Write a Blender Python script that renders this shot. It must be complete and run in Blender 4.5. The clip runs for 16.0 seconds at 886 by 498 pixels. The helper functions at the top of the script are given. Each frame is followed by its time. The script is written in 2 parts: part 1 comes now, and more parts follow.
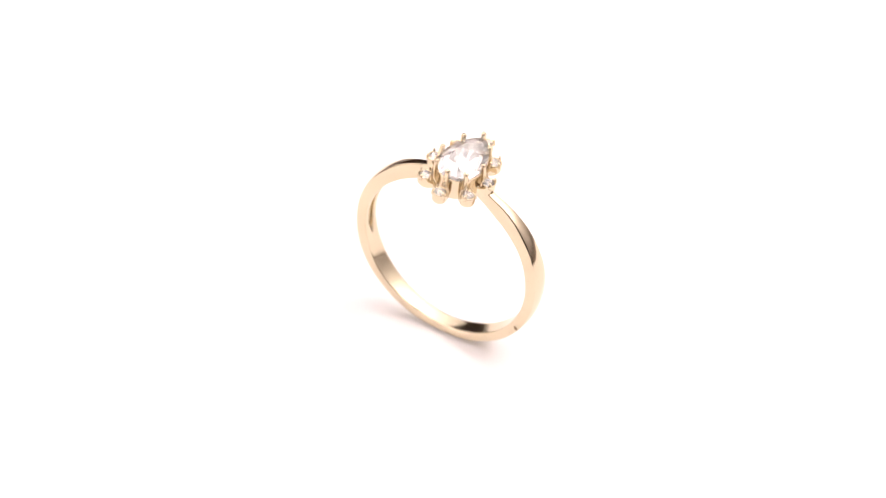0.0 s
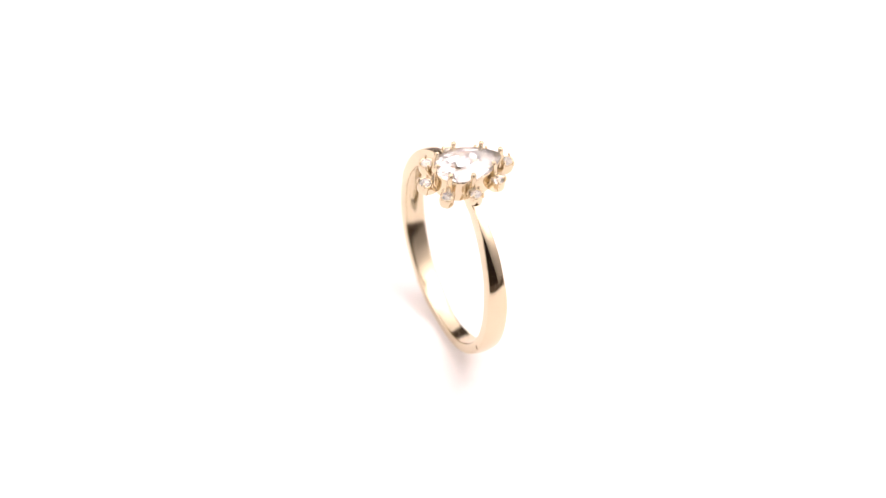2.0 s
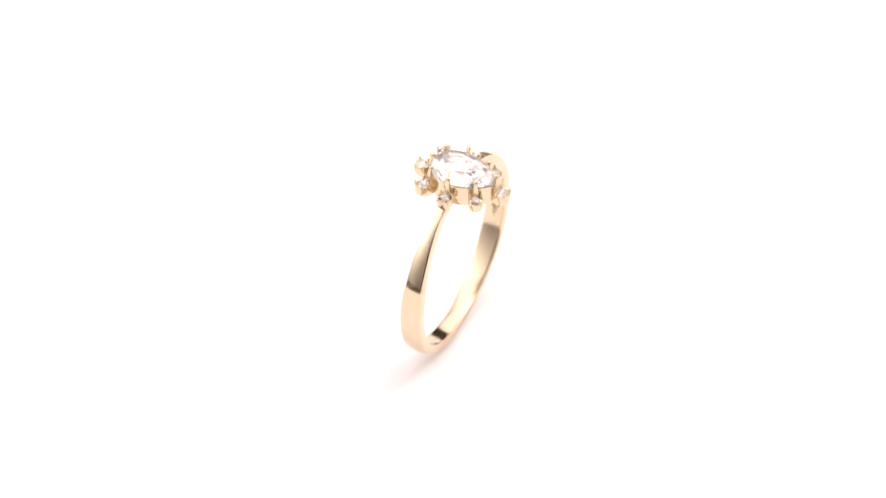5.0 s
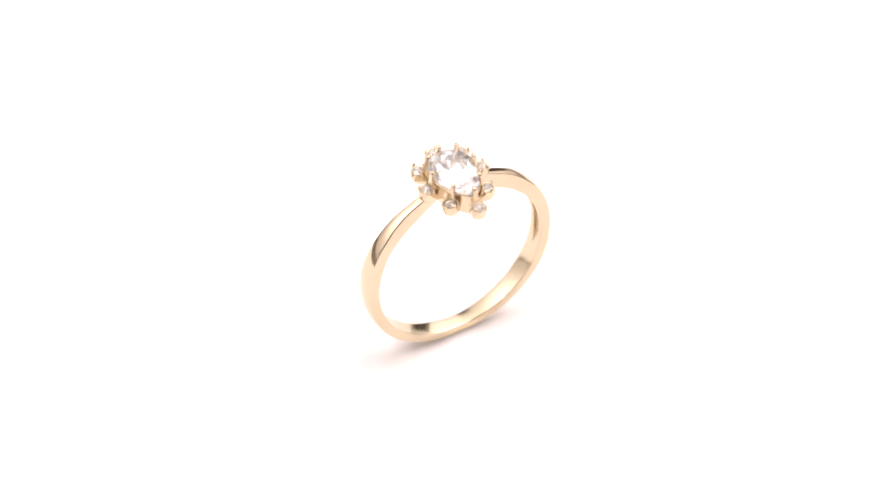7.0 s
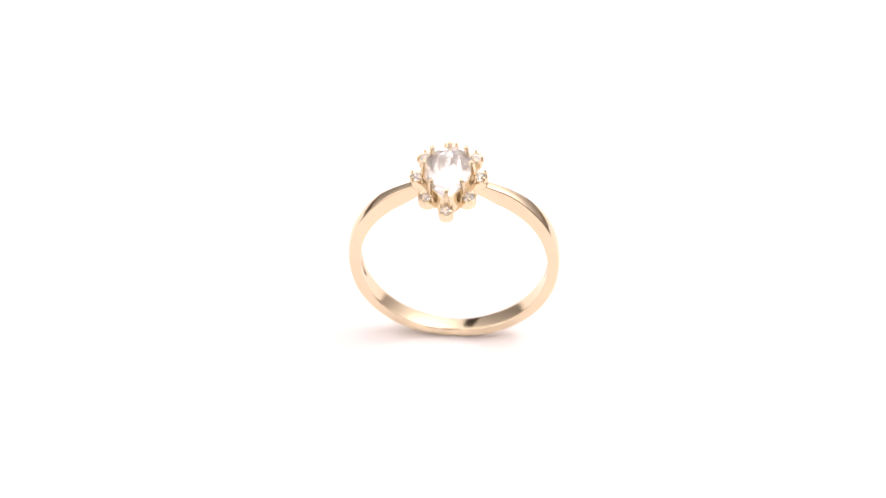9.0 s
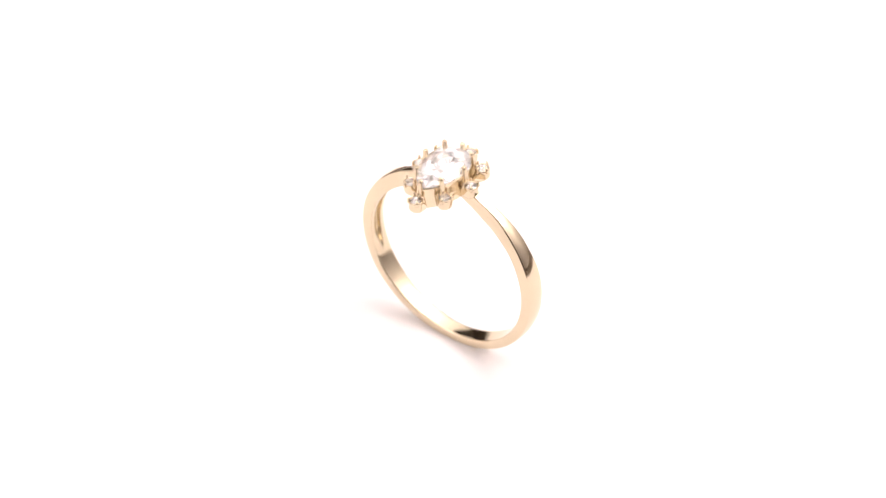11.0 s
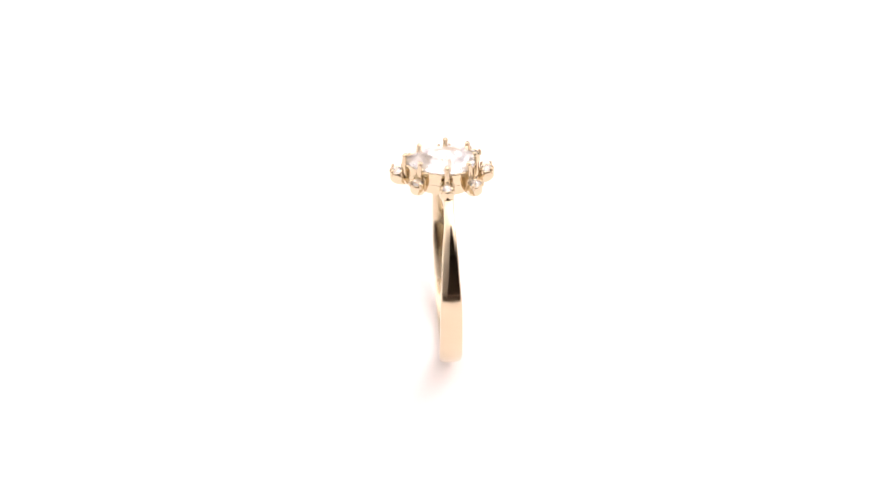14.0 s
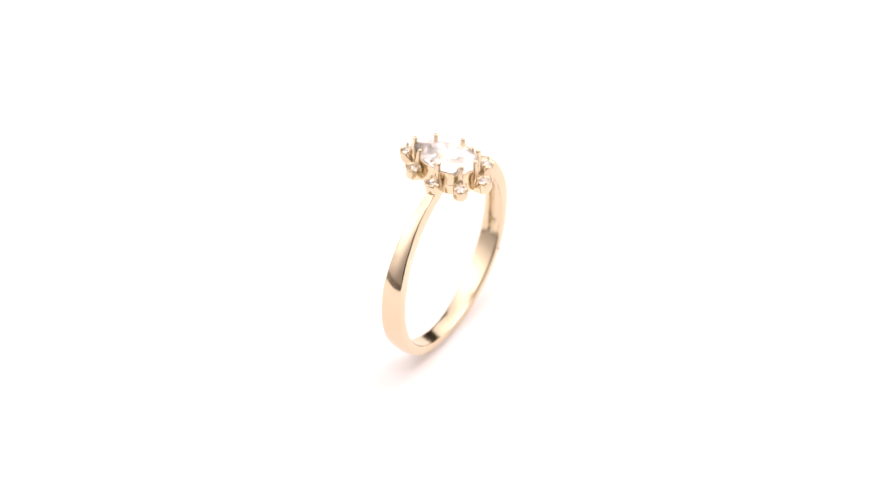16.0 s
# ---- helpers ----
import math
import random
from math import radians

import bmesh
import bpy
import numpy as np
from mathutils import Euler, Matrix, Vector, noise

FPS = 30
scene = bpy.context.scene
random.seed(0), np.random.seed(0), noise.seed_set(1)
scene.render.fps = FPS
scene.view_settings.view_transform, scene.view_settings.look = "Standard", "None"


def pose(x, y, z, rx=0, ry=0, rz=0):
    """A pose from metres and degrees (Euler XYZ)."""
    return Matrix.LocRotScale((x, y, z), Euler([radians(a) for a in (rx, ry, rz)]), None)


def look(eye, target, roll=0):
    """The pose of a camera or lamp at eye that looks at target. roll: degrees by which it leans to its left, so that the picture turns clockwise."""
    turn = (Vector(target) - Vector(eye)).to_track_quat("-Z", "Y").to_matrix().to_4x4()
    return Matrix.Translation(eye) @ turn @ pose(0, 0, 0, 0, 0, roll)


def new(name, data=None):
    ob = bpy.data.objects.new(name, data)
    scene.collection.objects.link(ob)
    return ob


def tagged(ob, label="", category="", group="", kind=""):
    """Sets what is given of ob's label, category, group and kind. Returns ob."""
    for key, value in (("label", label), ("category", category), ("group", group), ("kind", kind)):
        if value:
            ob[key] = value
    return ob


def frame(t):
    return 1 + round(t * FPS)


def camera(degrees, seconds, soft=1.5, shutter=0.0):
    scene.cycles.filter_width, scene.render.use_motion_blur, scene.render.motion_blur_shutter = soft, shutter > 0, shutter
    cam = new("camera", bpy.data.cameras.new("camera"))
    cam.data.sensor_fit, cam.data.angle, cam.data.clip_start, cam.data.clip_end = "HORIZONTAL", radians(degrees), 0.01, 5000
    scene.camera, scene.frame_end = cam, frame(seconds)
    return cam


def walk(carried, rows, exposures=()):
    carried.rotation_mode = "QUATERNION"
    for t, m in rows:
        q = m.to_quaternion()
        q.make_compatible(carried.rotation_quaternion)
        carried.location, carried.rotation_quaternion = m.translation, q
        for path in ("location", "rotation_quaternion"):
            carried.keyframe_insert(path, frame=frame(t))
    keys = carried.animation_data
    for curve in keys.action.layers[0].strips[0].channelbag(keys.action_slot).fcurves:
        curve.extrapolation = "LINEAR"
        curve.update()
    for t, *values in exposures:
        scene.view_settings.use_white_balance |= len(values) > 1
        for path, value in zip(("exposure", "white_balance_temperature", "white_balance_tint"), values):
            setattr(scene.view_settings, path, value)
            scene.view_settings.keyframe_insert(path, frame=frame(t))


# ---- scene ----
# One gold ring, about 19 mm across, turns on white paper before a fixed long lens.
MM = 0.001
TURN_RATE = 16.857            # degrees a second, clockwise from above
BASE = 0.28                   # mm from the fitted floor up to the ring's lowest point

# ---- camera ----
DIST, TILT = 329.1, 42.897
cam = camera(14.0, 16.0, soft=1.2)
eye = Vector((-0.732, -DIST * math.cos(radians(TILT)), 10 + BASE + DIST * math.sin(radians(TILT)))) * MM
aim = Vector((-0.732, 0.0, 10 + BASE)) * MM
cam.data.dof.use_dof = True
cam.data.dof.focus_distance = 0.3235
cam.data.dof.aperture_fstop = 22.0
walk(cam, [(0.0, look(eye, aim, 1.824)), (16.0, look(eye, aim, 1.824))])

# ---- light ----
world = bpy.data.worlds.new("studio")
world.use_nodes = True
world.node_tree.nodes["Background"].inputs[0].default_value = (1.0, 0.95, 0.9, 1)
world.node_tree.nodes["Background"].inputs[1].default_value = 0.05
scene.world = world
scene.view_settings.exposure = 0.11
# the cut stones turn light many times before it leaves them
scene.cycles.max_bounces, scene.cycles.transmission_bounces, scene.cycles.glossy_bounces = 32, 32, 16


def softbox(name, place, target, wide, high, watts, colour=(1, 0.895, 0.89)):
    lamp = bpy.data.lights.new(name, "AREA")
    lamp.shape, lamp.size, lamp.size_y = "RECTANGLE", wide, high
    lamp.energy, lamp.color = watts, colour
    ob = new(name, lamp)
    ob.matrix_world = look(place, target)
    return ob


# lamps stand outside the white fabric tent and shine through it
softbox("lamp_left", (-0.58, -0.10, 0.52), (-0.28, -0.06, 0.26), 0.60, 0.40, 8.8)
softbox("lamp_right", (0.46, 0.10, 0.66), (0.22, 0.06, 0.34), 0.50, 0.40, 12.4)
# fill lamps added above and behind, unseen, to whiten the cut stones
softbox("fill_top", (0.0, 0.12, 0.86), (0.0, 0.08, 0.4), 0.35, 0.35, 4.6)
softbox("fill_back", (0.18, 0.76, 0.52), (0.10, 0.40, 0.32), 0.40, 0.30, 6.2)


# ---- materials ----
def material(name):
    m = bpy.data.materials.new(name)
    m.use_nodes = True
    nt = m.node_tree
    return m, nt, nt.nodes["Principled BSDF"]


def noise_node(nt, scale, detail=4.0, rough=0.55):
    co = nt.nodes.new("ShaderNodeTexCoord")
    n = nt.nodes.new("ShaderNodeTexNoise")
    n.inputs["Scale"].default_value = scale
    n.inputs["Detail"].default_value = detail
    n.inputs["Roughness"].default_value = rough
    nt.links.new(co.outputs["Object"], n.inputs["Vector"])
    return n


def ramp_node(nt, source, stops):
    r = nt.nodes.new("ShaderNodeValToRGB")
    el = r.color_ramp.elements
    while len(el) < len(stops):
        el.new(0.5)
    for e, (at, col) in zip(el, stops):
        e.position, e.color = at, (*col, 1)
    nt.links.new(source, r.inputs[0])
    return r


def bump_node(nt, source, strength, depth, bsdf):
    b = nt.nodes.new("ShaderNodeBump")
    b.inputs["Strength"].default_value = strength
    b.inputs["Distance"].default_value = depth
    nt.links.new(source, b.inputs["Height"])
    nt.links.new(b.outputs[0], bsdf.inputs["Normal"])


def gold_material(name, low, high, rough_low, rough_high):
    m, nt, p = material(name)
    p.inputs["Metallic"].default_value = 1.0
    cloud = noise_node(nt, 240.0, 3)
    tint = ramp_node(nt, cloud.outputs[0], [(0.3, low), (0.7, high)])
    nt.links.new(tint.outputs[0], p.inputs["Base Color"])
    fine = noise_node(nt, 2600.0, 5)
    mr = nt.nodes.new("ShaderNodeMapRange")
    mr.inputs["To Min"].default_value, mr.inputs["To Max"].default_value = rough_low, rough_high
    nt.links.new(fine.outputs[0], mr.inputs[0])
    nt.links.new(mr.outputs[0], p.inputs["Roughness"])
    wave = noise_node(nt, 420.0, 2)
    bump_node(nt, wave.outputs[0], 0.25, 0.00003, p)
    return m


GOLD = gold_material("polished_gold", (0.71, 0.60, 0.427), (0.75, 0.638, 0.463), 0.08, 0.15)
GOLD_CAST = gold_material("cast_gold", (0.715, 0.603, 0.428), (0.765, 0.65, 0.47), 0.07, 0.16)
GOLD_INNER = gold_material("satin_gold", (0.69, 0.59, 0.418), (0.75, 0.635, 0.458), 0.11, 0.20)

GOLD_DENT = gold_material("painted_dent_gold", (0.42, 0.30, 0.18), (0.50, 0.36, 0.23), 0.3, 0.5)


def gem_material():
    m, nt, p = material("clear_zirconia")
    p.inputs["Base Color"].default_value = (1.0, 0.995, 1.0, 1)
    p.inputs["Transmission Weight"].default_value = 0.95
    p.inputs["IOR"].default_value = 2.16
    cloud = noise_node(nt, 900.0, 2)
    mr = nt.nodes.new("ShaderNodeMapRange")
    mr.inputs["To Min"].default_value, mr.inputs["To Max"].default_value = 0.0, 0.02
    nt.links.new(cloud.outputs[0], mr.inputs[0])
    nt.links.new(mr.outputs[0], p.inputs["Roughness"])
    return m


GEM = gem_material()


def plain_material(name, low, high, scale, rough, bump):
    m, nt, p = material(name)
    n = noise_node(nt, scale)
    r = ramp_node(nt, n.outputs[0], [(0.3, low), (0.7, high)])
    nt.links.new(r.outputs[0], p.inputs["Base Color"])
    p.inputs["Roughness"].default_value = rough
    fine = noise_node(nt, scale * 12)
    bump_node(nt, fine.outputs[0], 0.3, bump, p)
    return m


PAPER = plain_material("white_paper", (0.872, 0.85, 0.845), (0.884, 0.864, 0.858), 60.0, 0.7, 0.00002)
TABLE = plain_material("dark_laminate", (0.07, 0.046, 0.034), (0.09, 0.062, 0.048), 30.0, 0.5, 0.0001)


def fabric_material():
    m, nt, p = material("tent_fabric")
    n = noise_node(nt, 300.0)
    r = ramp_node(nt, n.outputs[0], [(0.3, (0.76, 0.755, 0.75)), (0.7, (0.80, 0.795, 0.79))])
    t = nt.nodes.new("ShaderNodeBsdfTranslucent")
    d = nt.nodes.new("ShaderNodeBsdfDiffuse")
    x = nt.nodes.new("ShaderNodeMixShader")
    x.inputs[0].default_value = 0.72
    nt.links.new(r.outputs[0], t.inputs["Color"])
    nt.links.new(r.outputs[0], d.inputs["Color"])
    nt.links.new(d.outputs[0], x.inputs[1])
    nt.links.new(t.outputs[0], x.inputs[2])
    nt.links.new(x.outputs[0], nt.nodes["Material Output"].inputs["Surface"])
    return m


FABRIC = fabric_material()
WALL = plain_material("dark_wall", (0.062, 0.040, 0.030), (0.075, 0.050, 0.038), 4.0, 0.9, 0.001)


# ---- mesh helpers ----
def obj(name, bm, mat, smooth=True):
    me = bpy.data.meshes.new(name)
    bmesh.ops.recalc_face_normals(bm, faces=bm.faces)
    bm.to_mesh(me)
    bm.free()
    me.materials.append(mat)
    if smooth:
        me.shade_smooth()
    return new(name, me)


def part(name, bm, mat, parent, label="", smooth=True, at=None):
    ob = obj(name, bm, mat, smooth)
    ob.parent = parent
    if at is not None:
        ob.matrix_basis = at
    return tagged(ob, label) if label else ob


def share(ob, parent, at):
    """Another part on the same mesh."""
    c = new(ob.name.split(".")[0], ob.data)
    c.parent = parent
    c.matrix_basis = at
    return c


def box(bm, lo, hi):
    m = Matrix.Translation((Vector(lo) + Vector(hi)) / 2) @ Matrix.Diagonal((*(Vector(hi) - Vector(lo)), 1))
    bmesh.ops.create_cube(bm, size=1, matrix=m)


def loft(bm, rings, closed_rings=True, closed_along=False, cap=False):
    """Skin a row of rings of equal length."""
    vs = [[bm.verts.new(p) for p in ring] for ring in rings]
    n, k = len(vs), len(vs[0])
    for i in range(n if closed_along else n - 1):
        a, b = vs[i], vs[(i + 1) % n]
        for j in range(k if closed_rings else k - 1):
            bm.faces.new((a[j], a[(j + 1) % k], b[(j + 1) % k], b[j]))
    if cap:
        bm.faces.new(vs[0])
        bm.faces.new(vs[-1])
    return vs


def lathe(bm, profile, segments=24):
    """Turn (radius, height) pairs about z; a radius of 0 closes to a point."""
    rows = []
    for r, z in profile:
        if r < 1e-9:
            rows.append([bm.verts.new((0, 0, z))])
        else:
            rows.append([bm.verts.new((r * math.cos(2 * math.pi * i / segments), r * math.sin(2 * math.pi * i / segments), z))
                         for i in range(segments)])
    for a, b in zip(rows, rows[1:]):
        for i in range(segments):
            j = (i + 1) % segments
            q = []
            for v in (a[i % len(a)], a[j % len(a)], b[j % len(b)], b[i % len(b)]):
                if v not in q:
                    q.append(v)
            if len(q) > 2:
                bm.faces.new(q)


def mix(a, b, t):
    return a + (b - a) * t


def ease(t):
    t = max(0.0, min(1.0, t))
    return t * t * (3 - 2 * t)


def curve_at(table, x):
    """Smooth reading of a short table of (x, value)."""
    if x <= table[0][0]:
        return table[0][1]
    for (x0, v0), (x1, v1) in zip(table, table[1:]):
        if x <= x1:
            return mix(v0, v1, ease((x - x0) / (x1 - x0)) * 0.5 + 0.5 * (x - x0) / (x1 - x0))
    return table[-1][1]


# ---- the studio ----
def studio():
    bm = bmesh.new()
    box(bm, (-1.6, -1.6, -0.80), (1.6, 1.6, -0.75))
    tagged(obj("floor", bm, WALL, False), "dark matt studio floor", "floor", kind="structure")
    bm = bmesh.new()
    box(bm, (-1.6, -1.6, 1.6), (1.6, 1.6, 1.65))
    tagged(obj("ceiling", bm, WALL, False), "dark matt studio ceiling", "ceiling", kind="structure")
    for name, lo, hi in (("wall_north", (-1.6, 1.6, -0.8), (1.6, 1.65, 1.65)), ("wall_south", (-1.6, -1.65, -0.8), (1.6, -1.6, 1.65)),
                         ("wall_east", (1.6, -1.65, -0.8), (1.65, 1.65, 1.65)), ("wall_west", (-1.65, -1.65, -0.8), (-1.6, 1.65, 1.65))):
        bm = bmesh.new()
        box(bm, lo, hi)
        tagged(obj(name, bm, WALL, False), "dark matt studio wall", "wall", kind="structure")
    bm = bmesh.new()
    box(bm, (-0.65, -0.60, -0.75), (0.65, 0.65, -DISC_HIGH))
    bmesh.ops.bevel(bm, geom=bm.edges[:], offset=0.004, segments=3, affect="EDGES")
    tagged(obj("table", bm, TABLE, False), "dark laminate studio table under a white disc", "table")
    # unseen fabric dome over the disc; the slit from the front up to the top, and the low opening and slot added
    # behind, give the gold its dark reflections
    bm = bmesh.new()
    bmesh.ops.create_uvsphere(bm, u_segments=96, v_segments=48, radius=1.0, matrix=Matrix.Translation((0, 0.05, 0)) @ Matrix.Diagonal((0.42, 0.42, 0.55, 1)))
    for co, no in (((0, 0, -DISC_HIGH), (0, 0, 1)), ((SLIT_LEFT, 0, 0), (1, 0, -0.20)), ((SLIT_RIGHT, 0, 0), (1, 0, 0.40)), ((0, -0.08, 0), (0, 1, 0)),
                   ((-0.17, 0, 0), (1, 0, 0)), ((-0.09, 0, 0), (1, 0, 0)), ((0, 0, 0.02), (0, 0, 1)), ((0, 0, 0.40), (0, 0, 1)), ((-0.22, 0, 0), (1, 0, 0)), ((0.18, 0, 0), (1, 0, 0)), ((0, 0, 0.18), (0, 0, 1))):
        bmesh.ops.bisect_plane(bm, geom=bm.verts[:] + bm.edges[:] + bm.faces[:], plane_co=co, plane_no=no)
    gone = []
    for f in bm.faces:
        c = f.calc_center_median()
        if c.z < -DISC_HIGH or (-0.17 < c.x < -0.09 and c.y > 0.2 and 0.02 < c.z < 0.40) or (-0.22 < c.x < 0.18 and c.y > 0.2 and 0.02 < c.z < 0.18) or (SLIT_LEFT + 0.20 * c.z < c.x < SLIT_RIGHT - 0.40 * c.z and c.y < -0.08):
            gone.append(f)
    bmesh.ops.delete(bm, geom=gone, context="FACES")
    bmesh.ops.bisect_plane(bm, geom=bm.verts[:] + bm.edges[:] + bm.faces[:], plane_co=(0, 0, 0.25), plane_no=(0, 0, 1))
    roof = bm.copy()
    bmesh.ops.delete(bm, geom=[f for f in bm.faces if f.calc_center_median().z > 0.25], context="FACES")
    bmesh.ops.delete(roof, geom=[f for f in roof.faces if f.calc_center_median().z < 0.25], context="FACES")
    tagged(obj("backdrop", bm, FABRIC), "white translucent fabric wall of the light tent", "light tent", kind="structure")
    tagged(obj("ceiling", roof, FABRIC), "white translucent fabric roof of the light tent", "ceiling", kind="structure")


SLIT_LEFT, SLIT_RIGHT = -0.065, 0.30
DISC_HIGH = 0.006
DISC_WIDE = 0.076
studio()


def build_disc():
    """A low white disc with a rounded rim that carries the ring."""
    bm = bmesh.new()
    r, h = DISC_WIDE, DISC_HIGH
    lathe(bm, [(0.0, -h), (r - 0.002, -h), (r, -h + 0.001), (r, -0.0015), (r - 0.0004, -0.0005), (r - 0.0015, 0.0), (r * 0.5, 0.0), (0.0, 0.0)], 128)
    disc = obj("ground", bm, PAPER, False)
    return tagged(disc, "plain matt white display disc under the ring", "ground", kind="structure")


build_disc()

# ---- the ring ----
# Ring space in millimetres: x along the shoulders, y across the band, z up to the stone; the band's centre is the origin.
RING_X = Vector((0.9965, -0.0387, 0.0735))
RING_Y = Vector((0.0372, 0.9991, 0.0227))
RING_Z = Vector((-0.0743, -0.0198, 0.9970))
RING_C = Vector((0.328, -0.372, 9.333 + BASE))

# band: degrees from the top -> width, thickness, outer radius
WIDTH = [(11, 1.15), (16, 1.1), (21, 0.80), (28, 0.86), (55, 1.48), (80, 1.95), (120, 2.05), (150, 1.8), (180, 1.5)]
THICK = [(11, 0.95), (20, 1.4), (32, 1.65), (60, 1.35), (90, 1.13), (180, 1.0)]
OUTER = [(13, 9.95), (17, 9.92), (23, 9.75), (40, 9.85), (65, 9.82), (95, 9.65), (180, 9.58)]


def band_section(deg):
    """Closed outline of the band at an angle from the top, as (radius, y)."""
    w, th, ro = curve_at(WIDTH, deg), curve_at(THICK, deg), curve_at(OUTER, deg)
    h, ri = w / 2, ro - th
    dome = 0.012 + 0.048 * w * ease((deg - 15) / 50)
    er = 0.06 + 0.07 * w
    pts = []
    for i in range(17):
        s = -1 + 2 * i / 16
        pts.append((ro - dome * s * s, s * (h - er)))
    rim = ro - dome
    for a in (15, 30, 45, 60, 75, 90):
        pts.append((rim - er * (1 - math.cos(radians(a))), h - er * (1 - math.sin(radians(a)))))
    mid = (rim - er + ri + 0.16) / 2
    pts.append((mid, h))
    for dr, dy in ((0.16, 0.0), (0.07, -0.02), (0.02, -0.07), (0.0, -0.16)):
        pts.append((ri + dr, h + dy))
    # inside, with a pressed slot towards the shoulders
    slot = 0.48 * ease((108 - deg) / 9)
    reach = mix(0.17, 0.60, ease((108 - deg) / 15))
    inner = h - 0.16
    edge = [mix(1, reach, k / 4) for k in range(1, 4)] + [reach - 0.16 * k / 4 for k in range(5)] + [(reach - 0.16) * (1 - k / 3) for k in (1, 2)]
    for s in edge + [0.0] + [-v for v in reversed(edge)]:
        dip = slot * ease((reach - abs(s)) / 0.16)
        pts.append((ri + dip - 0.025 * (1 - s * s), s * inner))
    for dr, dy in ((0.0, 0.16), (0.02, 0.07), (0.07, 0.02), (0.16, 0.0)):
        pts.append((ri + dr, -h + dy))
    pts.append((mid, -h))
    for a in (90, 75, 60, 45, 30, 15):
        pts.append((rim - er * (1 - math.cos(radians(a))), -h + er * (1 - math.sin(radians(a)))))
    return pts


def band_mesh():
    bm = bmesh.new()
    rings = []
    for i in range(241):
        a = mix(11, 349, i / 240)
        deg = a if a <= 180 else 360 - a
        s, c = math.sin(radians(a)), math.cos(radians(a))
        rings.append([Vector((r * s, y, r * c)) * MM for r, y in band_section(deg)])
    loft(bm, rings, cap=True)
    # the face towards the finger is satin
    bm.faces.index_update()
    bm.faces.ensure_lookup_table()
    around = len(rings[0])
    for f in bm.faces[:240 * around]:
        if 27 <= f.index % around < 47:
            f.material_index = 1
    return bm


def pear(v, grow=0.0):
    """Outline of the pear-cut stone at a turn v (0 to 1): round end at +y, point at -y. grow: mm outwards."""
    def raw(v):
        a = 2 * math.pi * v
        c, s = math.cos(a), math.sin(a)
        if s >= 0:
            return Vector((2.12 * c, 0.15 + 2.42 * s))
        return Vector((2.12 * math.copysign(abs(c) ** 1.62, c), 0.15 + 4.02 * s))
    p = raw(v)
    if grow:
        d = raw(v + 0.012) - raw(v - 0.012)
        p = p + Vector((d.y, -d.x)).normalized() * grow
    return p


def gem_mesh(outline, centre, z, crown, deep, table=0.56, mains=8, girdle=0.12, keel=(0.0, 0.0)):
    """A brilliant-cut stone: outline(v) gives the girdle; z is its height; keel: how far the pavilion ends in a line and not a point, towards -y and +y."""
    bm = bmesh.new()
    c = Vector(centre)

    def at(v, k, h):
        o = outline(v)
        m = Vector((c.x, mix(c.y, o.y, keel[0] if o.y < c.y else keel[1])))
        p = m + (o - m) * k
        return bm.verts.new(Vector((p.x, p.y, h)) * MM)
    n = mains
    T = [at(i / n, table, z + crown) for i in range(n)]
    M = [at((i + 0.5) / n, 0.5 * (1 + table) + 0.058, z + crown * 0.43) for i in range(n)]
    G = [at(j / (4 * n), 1, z + girdle / 2) for j in range(4 * n)]
    H = [at(j / (4 * n), 1, z - girdle / 2) for j in range(4 * n)]
    P = [at(i / n, 0.733, z - deep * 0.25) for i in range(n)]
    Q = [at((i + 0.5) / n, 0.427, z - deep * 0.734) for i in range(n)]
    C = [at(i / n, 0.012, z - deep) for i in range(n)]
    F = bm.faces.new
    F(T)
    F(C)
    for i in range(n):
        k = (i + 1) % n
        F((T[i], T[k], M[i]))
        F((T[i], M[i - 1], G[4 * i], M[i]))
        F((C[i], C[k], Q[i]))
        F((C[i], Q[i - 1], Q[i]))
        F((P[i], Q[i - 1], Q[i]))
        F((P[i], P[k], Q[i]))
        F((P[i], P[k], H[4 * i + 2]))
        for j in range(4):
            a, b = 4 * i + j, (4 * i + j + 1) % (4 * n)
            F((M[i], G[a], G[b]))
            F((P[i] if j < 2 else P[k], H[a], H[b]))
    for j in range(4 * n):
        k = (j + 1) % (4 * n)
        F((G[j], G[k], H[k], H[j]))
    return bm


def collar_mesh():
    """The open pear-shaped wall that holds the centre stone."""
    bm = bmesh.new()
    prof = [(-0.22, 8.80), (-0.19, 8.74), (-0.11, 8.74), (-0.06, 8.79), (-0.03, 8.86), (-0.03, 9.60), (-0.035, 9.76), (-0.05, 9.80), (-0.045, 9.86), (-0.02, 10.5), (0.05, 10.98), (0.03, 11.06), (-0.03, 11.08), (-0.09, 11.05),
            (-0.20, 10.85), (-0.23, 10.5), (-0.23, 9.6)]
    rings = []
    for grow, z in prof:
        rings.append([Vector((*pear(j / 96, grow), z)) * MM for j in range(96)])
    loft(bm, rings, closed_along=True)
    return bm


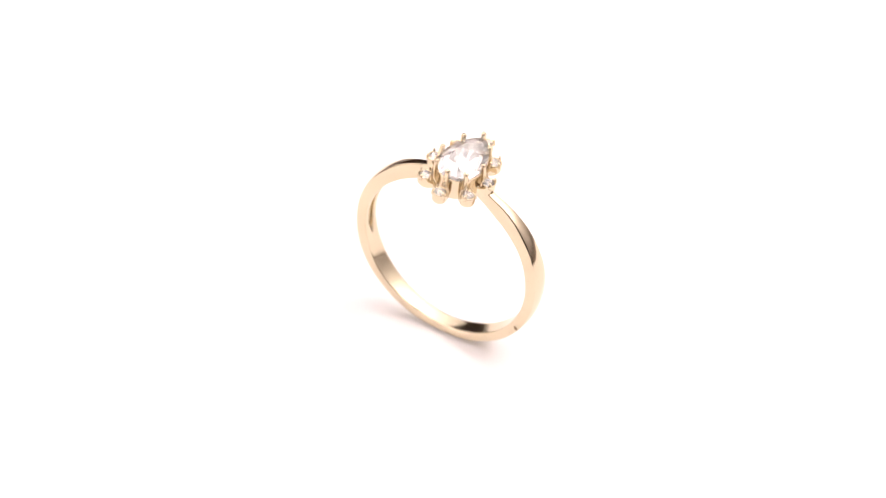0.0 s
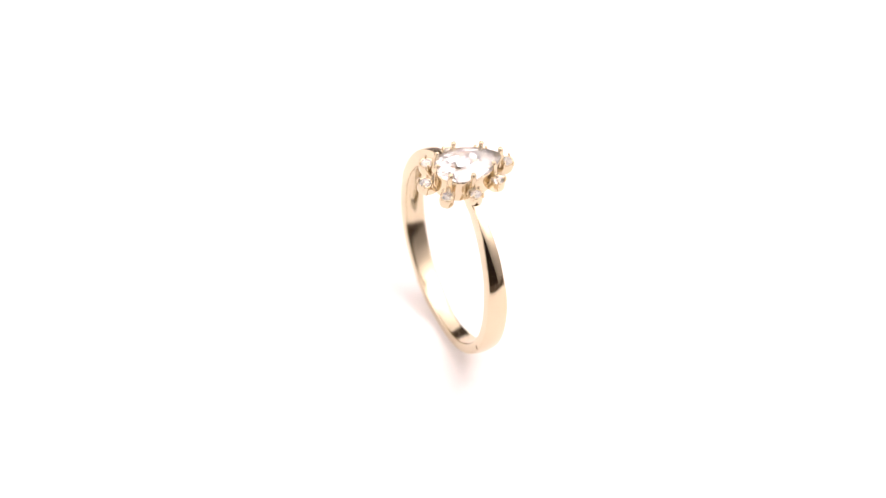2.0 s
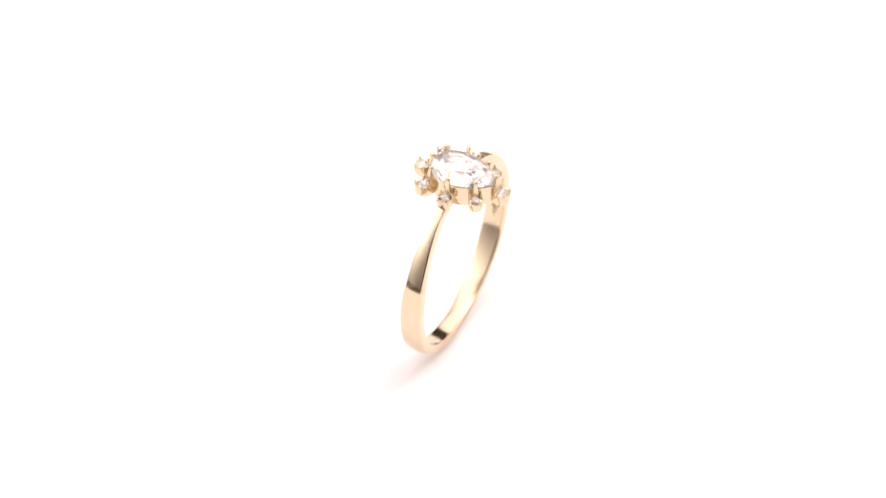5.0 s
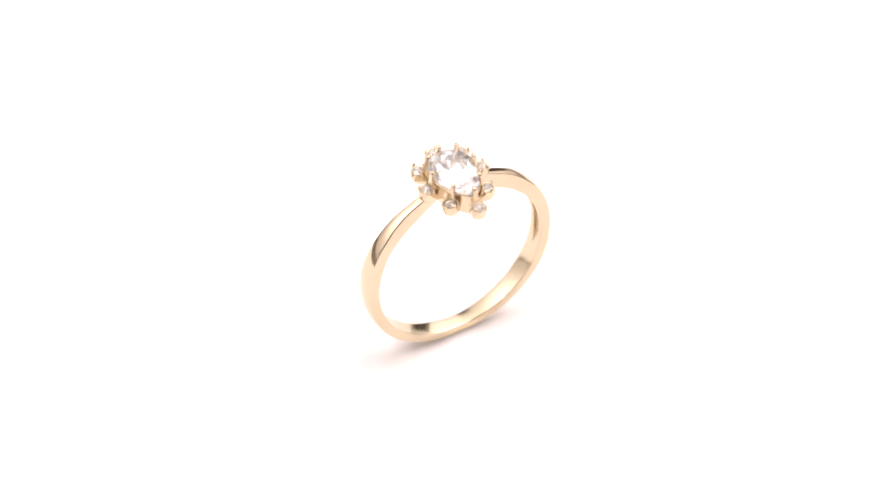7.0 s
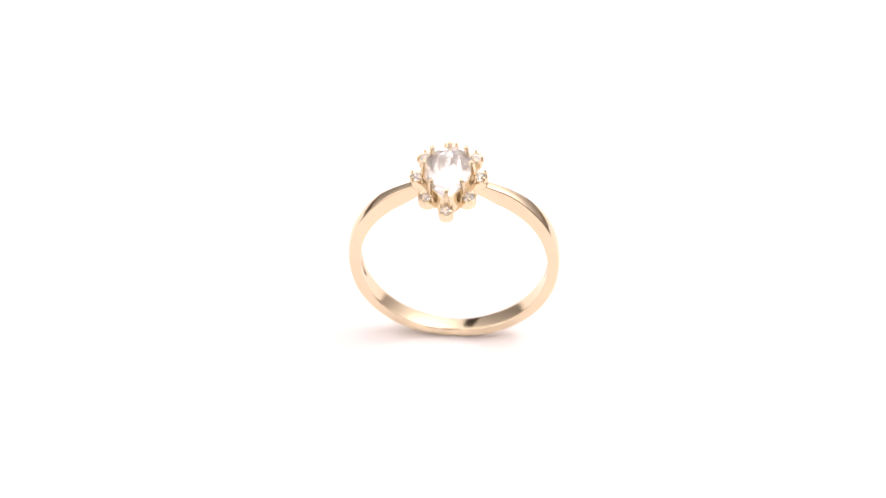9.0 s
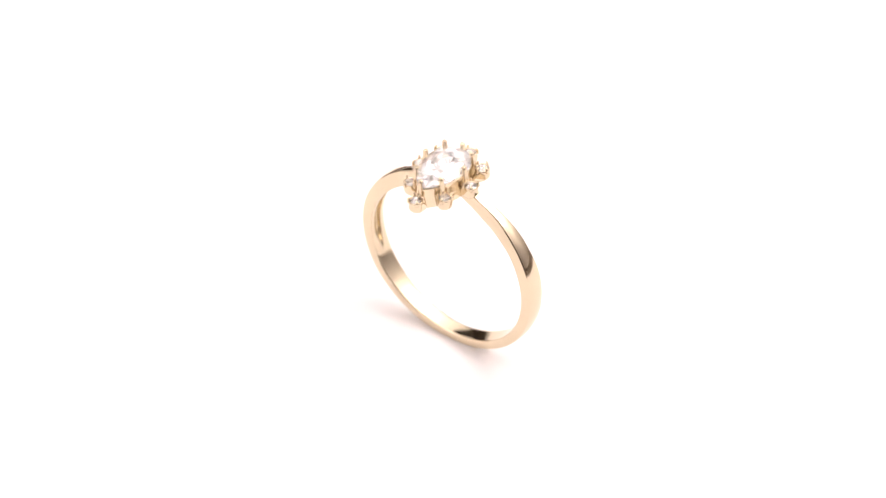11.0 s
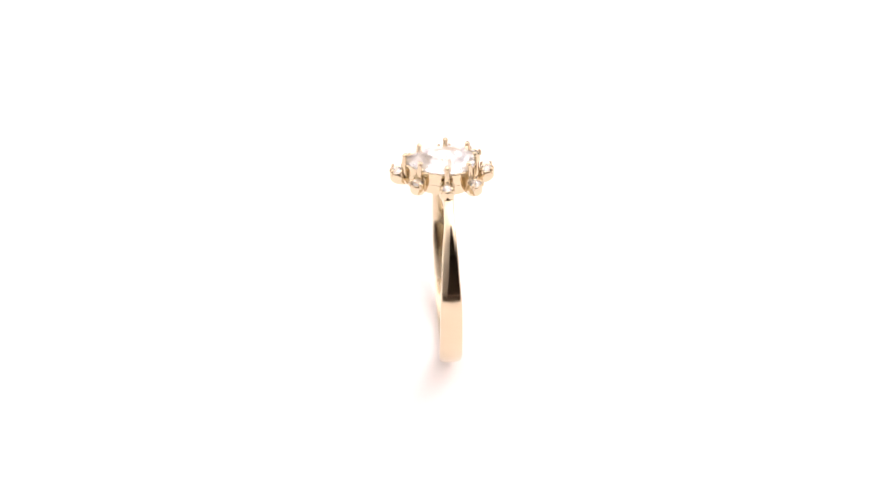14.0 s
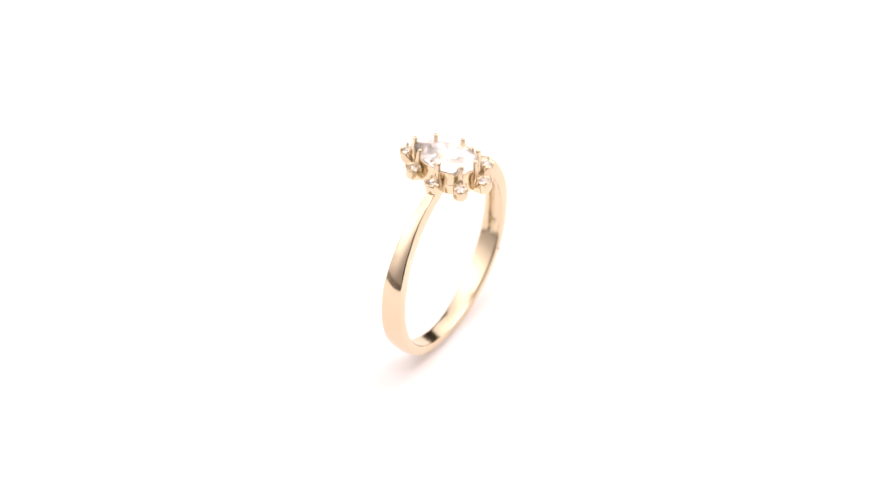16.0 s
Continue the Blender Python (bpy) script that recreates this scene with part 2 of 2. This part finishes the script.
def prong_mesh(height, foot, top, bead, square=False):
    """A round claw from z = 0 up, its tip melted into a bead that leans along +y onto the stone."""
    bm = bmesh.new()
    prof = [(0.0, 0.0), (foot, 0.0), (foot, 0.15 * height), (mix(foot, top, 0.6), 0.55 * height), (top, height - 1.75 * bead)]
    for i in range(7):
        a = mix(-32, 90, i / 6)
        prof.append((bead * math.cos(radians(a)) if i < 6 else 0.0, height - bead + bead * math.sin(radians(a))))
    lathe(bm, [(r * MM, z * MM) for r, z in prof], 20)
    for v in bm.verts:
        # the post is nearly square, with flat faces
        r = math.hypot(v.co.x, v.co.y)
        if square and r > 0 and v.co.z < (height - 1.3 * bead) * MM:
            k = max(abs(v.co.x), abs(v.co.y)) / r
            v.co.x *= mix(1, 0.9 / k, 0.75)
            v.co.y *= mix(1, 0.9 / k, 0.75)
        k = max(0.0, v.co.z / (height * MM) - 0.55) / 0.45
        v.co.y += 0.16 * MM * k * k
    return bm


def cup_mesh():
    """A small round seat with a rounded foot and a bored top."""
    bm = bmesh.new()
    prof = [(0.0, -0.38)]
    for i in range(1, 9):
        a = radians(mix(80, 0, i / 8))
        prof.append((0.67 * math.cos(a) ** 0.5, 0.22 - 0.60 * math.sin(a)))
    prof += [(0.67, 0.93), (0.65, 0.98), (0.62, 1.0), (0.56, 0.98), (0.24, 0.42), (0.0, 0.36)]
    lathe(bm, [(r * MM, z * MM) for r, z in prof], 28)
    for v in bm.verts:
        # the foot runs inwards under the collar, and the inner side runs straight back into it as a web
        if v.co.z < 0.22 * MM:
            v.co.y += 0.40 * MM * ((0.22 * MM - v.co.z) / (0.60 * MM)) ** 2
        if v.co.y > 0.2 * MM and v.co.z < 0.9 * MM:
            v.co.y += 0.38 * MM
    return bm


# seats: place of the small stone, and of the claw of the centre stone behind it
SEATS = [((0.0, 3.57), (0.05, 2.46)), ((-2.25, 2.42), (-1.47, 1.87)), ((2.25, 2.42), (1.47, 1.87)), ((-2.85, -0.10), (-2.09, -0.05)), ((2.85, -0.10), (2.09, -0.05)),
         ((-1.92, -2.72), (-1.33, -2.40)), ((1.92, -2.72), (1.33, -2.40)), ((0.0, -4.47), (0.05, -3.68))]
SEAT_TOP = 10.20


def build_ring():
    ring = new("ring")
    tagged(ring, "polished yellow gold ring with clear pear-cut stone and small stone halo", "ring")
    band = part("band", band_mesh(), GOLD, ring, "polished gold band narrowing towards the stone")
    band.data.materials.append(GOLD_INNER)
    part("collar", collar_mesh(), GOLD_CAST, ring, "pear-shaped gold collar wall")
    part("pear_stone", gem_mesh(pear, (0, -0.1), 11.14, 0.80, 2.865, table=0.44, keel=(0.19, 0.274), mains=16), GEM, ring, "clear faceted pear-cut stone", smooth=False)
    # hallmark: a tiny oval low on the side of the band, its dent painted as darker gold
    bm = bmesh.new()
    lathe(bm, [(0.0, 0.05 * MM), (0.14 * MM, 0.045 * MM), (0.21 * MM, 0.02 * MM), (0.23 * MM, -0.05 * MM), (0.0, -0.05 * MM)], 16)
    for v in bm.verts:
        v.co.x *= 1.3
    a = radians(117)
    m = pose(-9.2 * math.sin(a) * MM, 0.985 * MM, 9.2 * math.cos(a) * MM) @ pose(0, 0, 0, 0, 117 + 180, 0) @ pose(0, 0, 0, -90, 0, 0)
    part("hallmark", bm, GOLD_DENT, ring, "small hallmark oval with its dent painted dark", at=m)
    claw = cup = ear = gem = None
    for (sx, sy), (px, py) in SEATS:
        out = math.degrees(math.atan2(sy - py, sx - px))
        # local +y points back to the centre stone
        turn = out + 90
        place = pose(px * MM, py * MM, 9.0 * MM, 0, 0, turn) @ pose(0, -0.16 * MM, 0)
        if claw is None:
            claw = part("prong", prong_mesh(3.03, 0.37, 0.212, 0.25, True), GOLD_CAST, ring, at=place)
        else:
            share(claw, ring, place)
        place = pose(sx * MM, sy * MM, (SEAT_TOP - 1.0) * MM, 0, 0, turn)
        if cup is None:
            cup = seat = part("seat", cup_mesh(), GOLD_CAST, ring, at=place)
            gem = part("small_stone", gem_mesh(lambda v: Vector((0.52 * math.cos(2 * math.pi * v), 0.52 * math.sin(2 * math.pi * v))), (0, 0), 0.96, 0.16, 0.40, girdle=0.03),
                       GEM, seat, "tiny round brilliant-cut stone", smooth=False)
        else:
            seat = share(cup, ring, place)
            share(gem, seat, Matrix.Identity(4))
        for ex, ey in ((0.47, 0.40), (-0.47, 0.40), (0.47, -0.38), (-0.47, -0.38)):
            spin = math.degrees(math.atan2(-ey, -ex)) - 90
            place = pose(ex * 1.12 * MM, ey * 1.12 * MM, 0.75 * MM, 0, 0, spin)
            if ear is None:
                ear = part("claw", prong_mesh(0.60, 0.13, 0.11, 0.122), GOLD_CAST, seat, at=place)
            else:
                share(ear, seat, place)
    return ring


ring = build_ring()


# ---- movement ----
def motions():
    lean = Matrix((RING_X, RING_Y, RING_Z)).transposed().to_4x4()
    stand = Matrix.Translation(RING_C * MM) @ lean
    rows = []
    for i in range(33):
        t = 0.5 * i
        rows.append((t, pose(0, 0, 0, 0, 0, -TURN_RATE * (t - 9.0)) @ stand))
    walk(ring, rows)


motions()
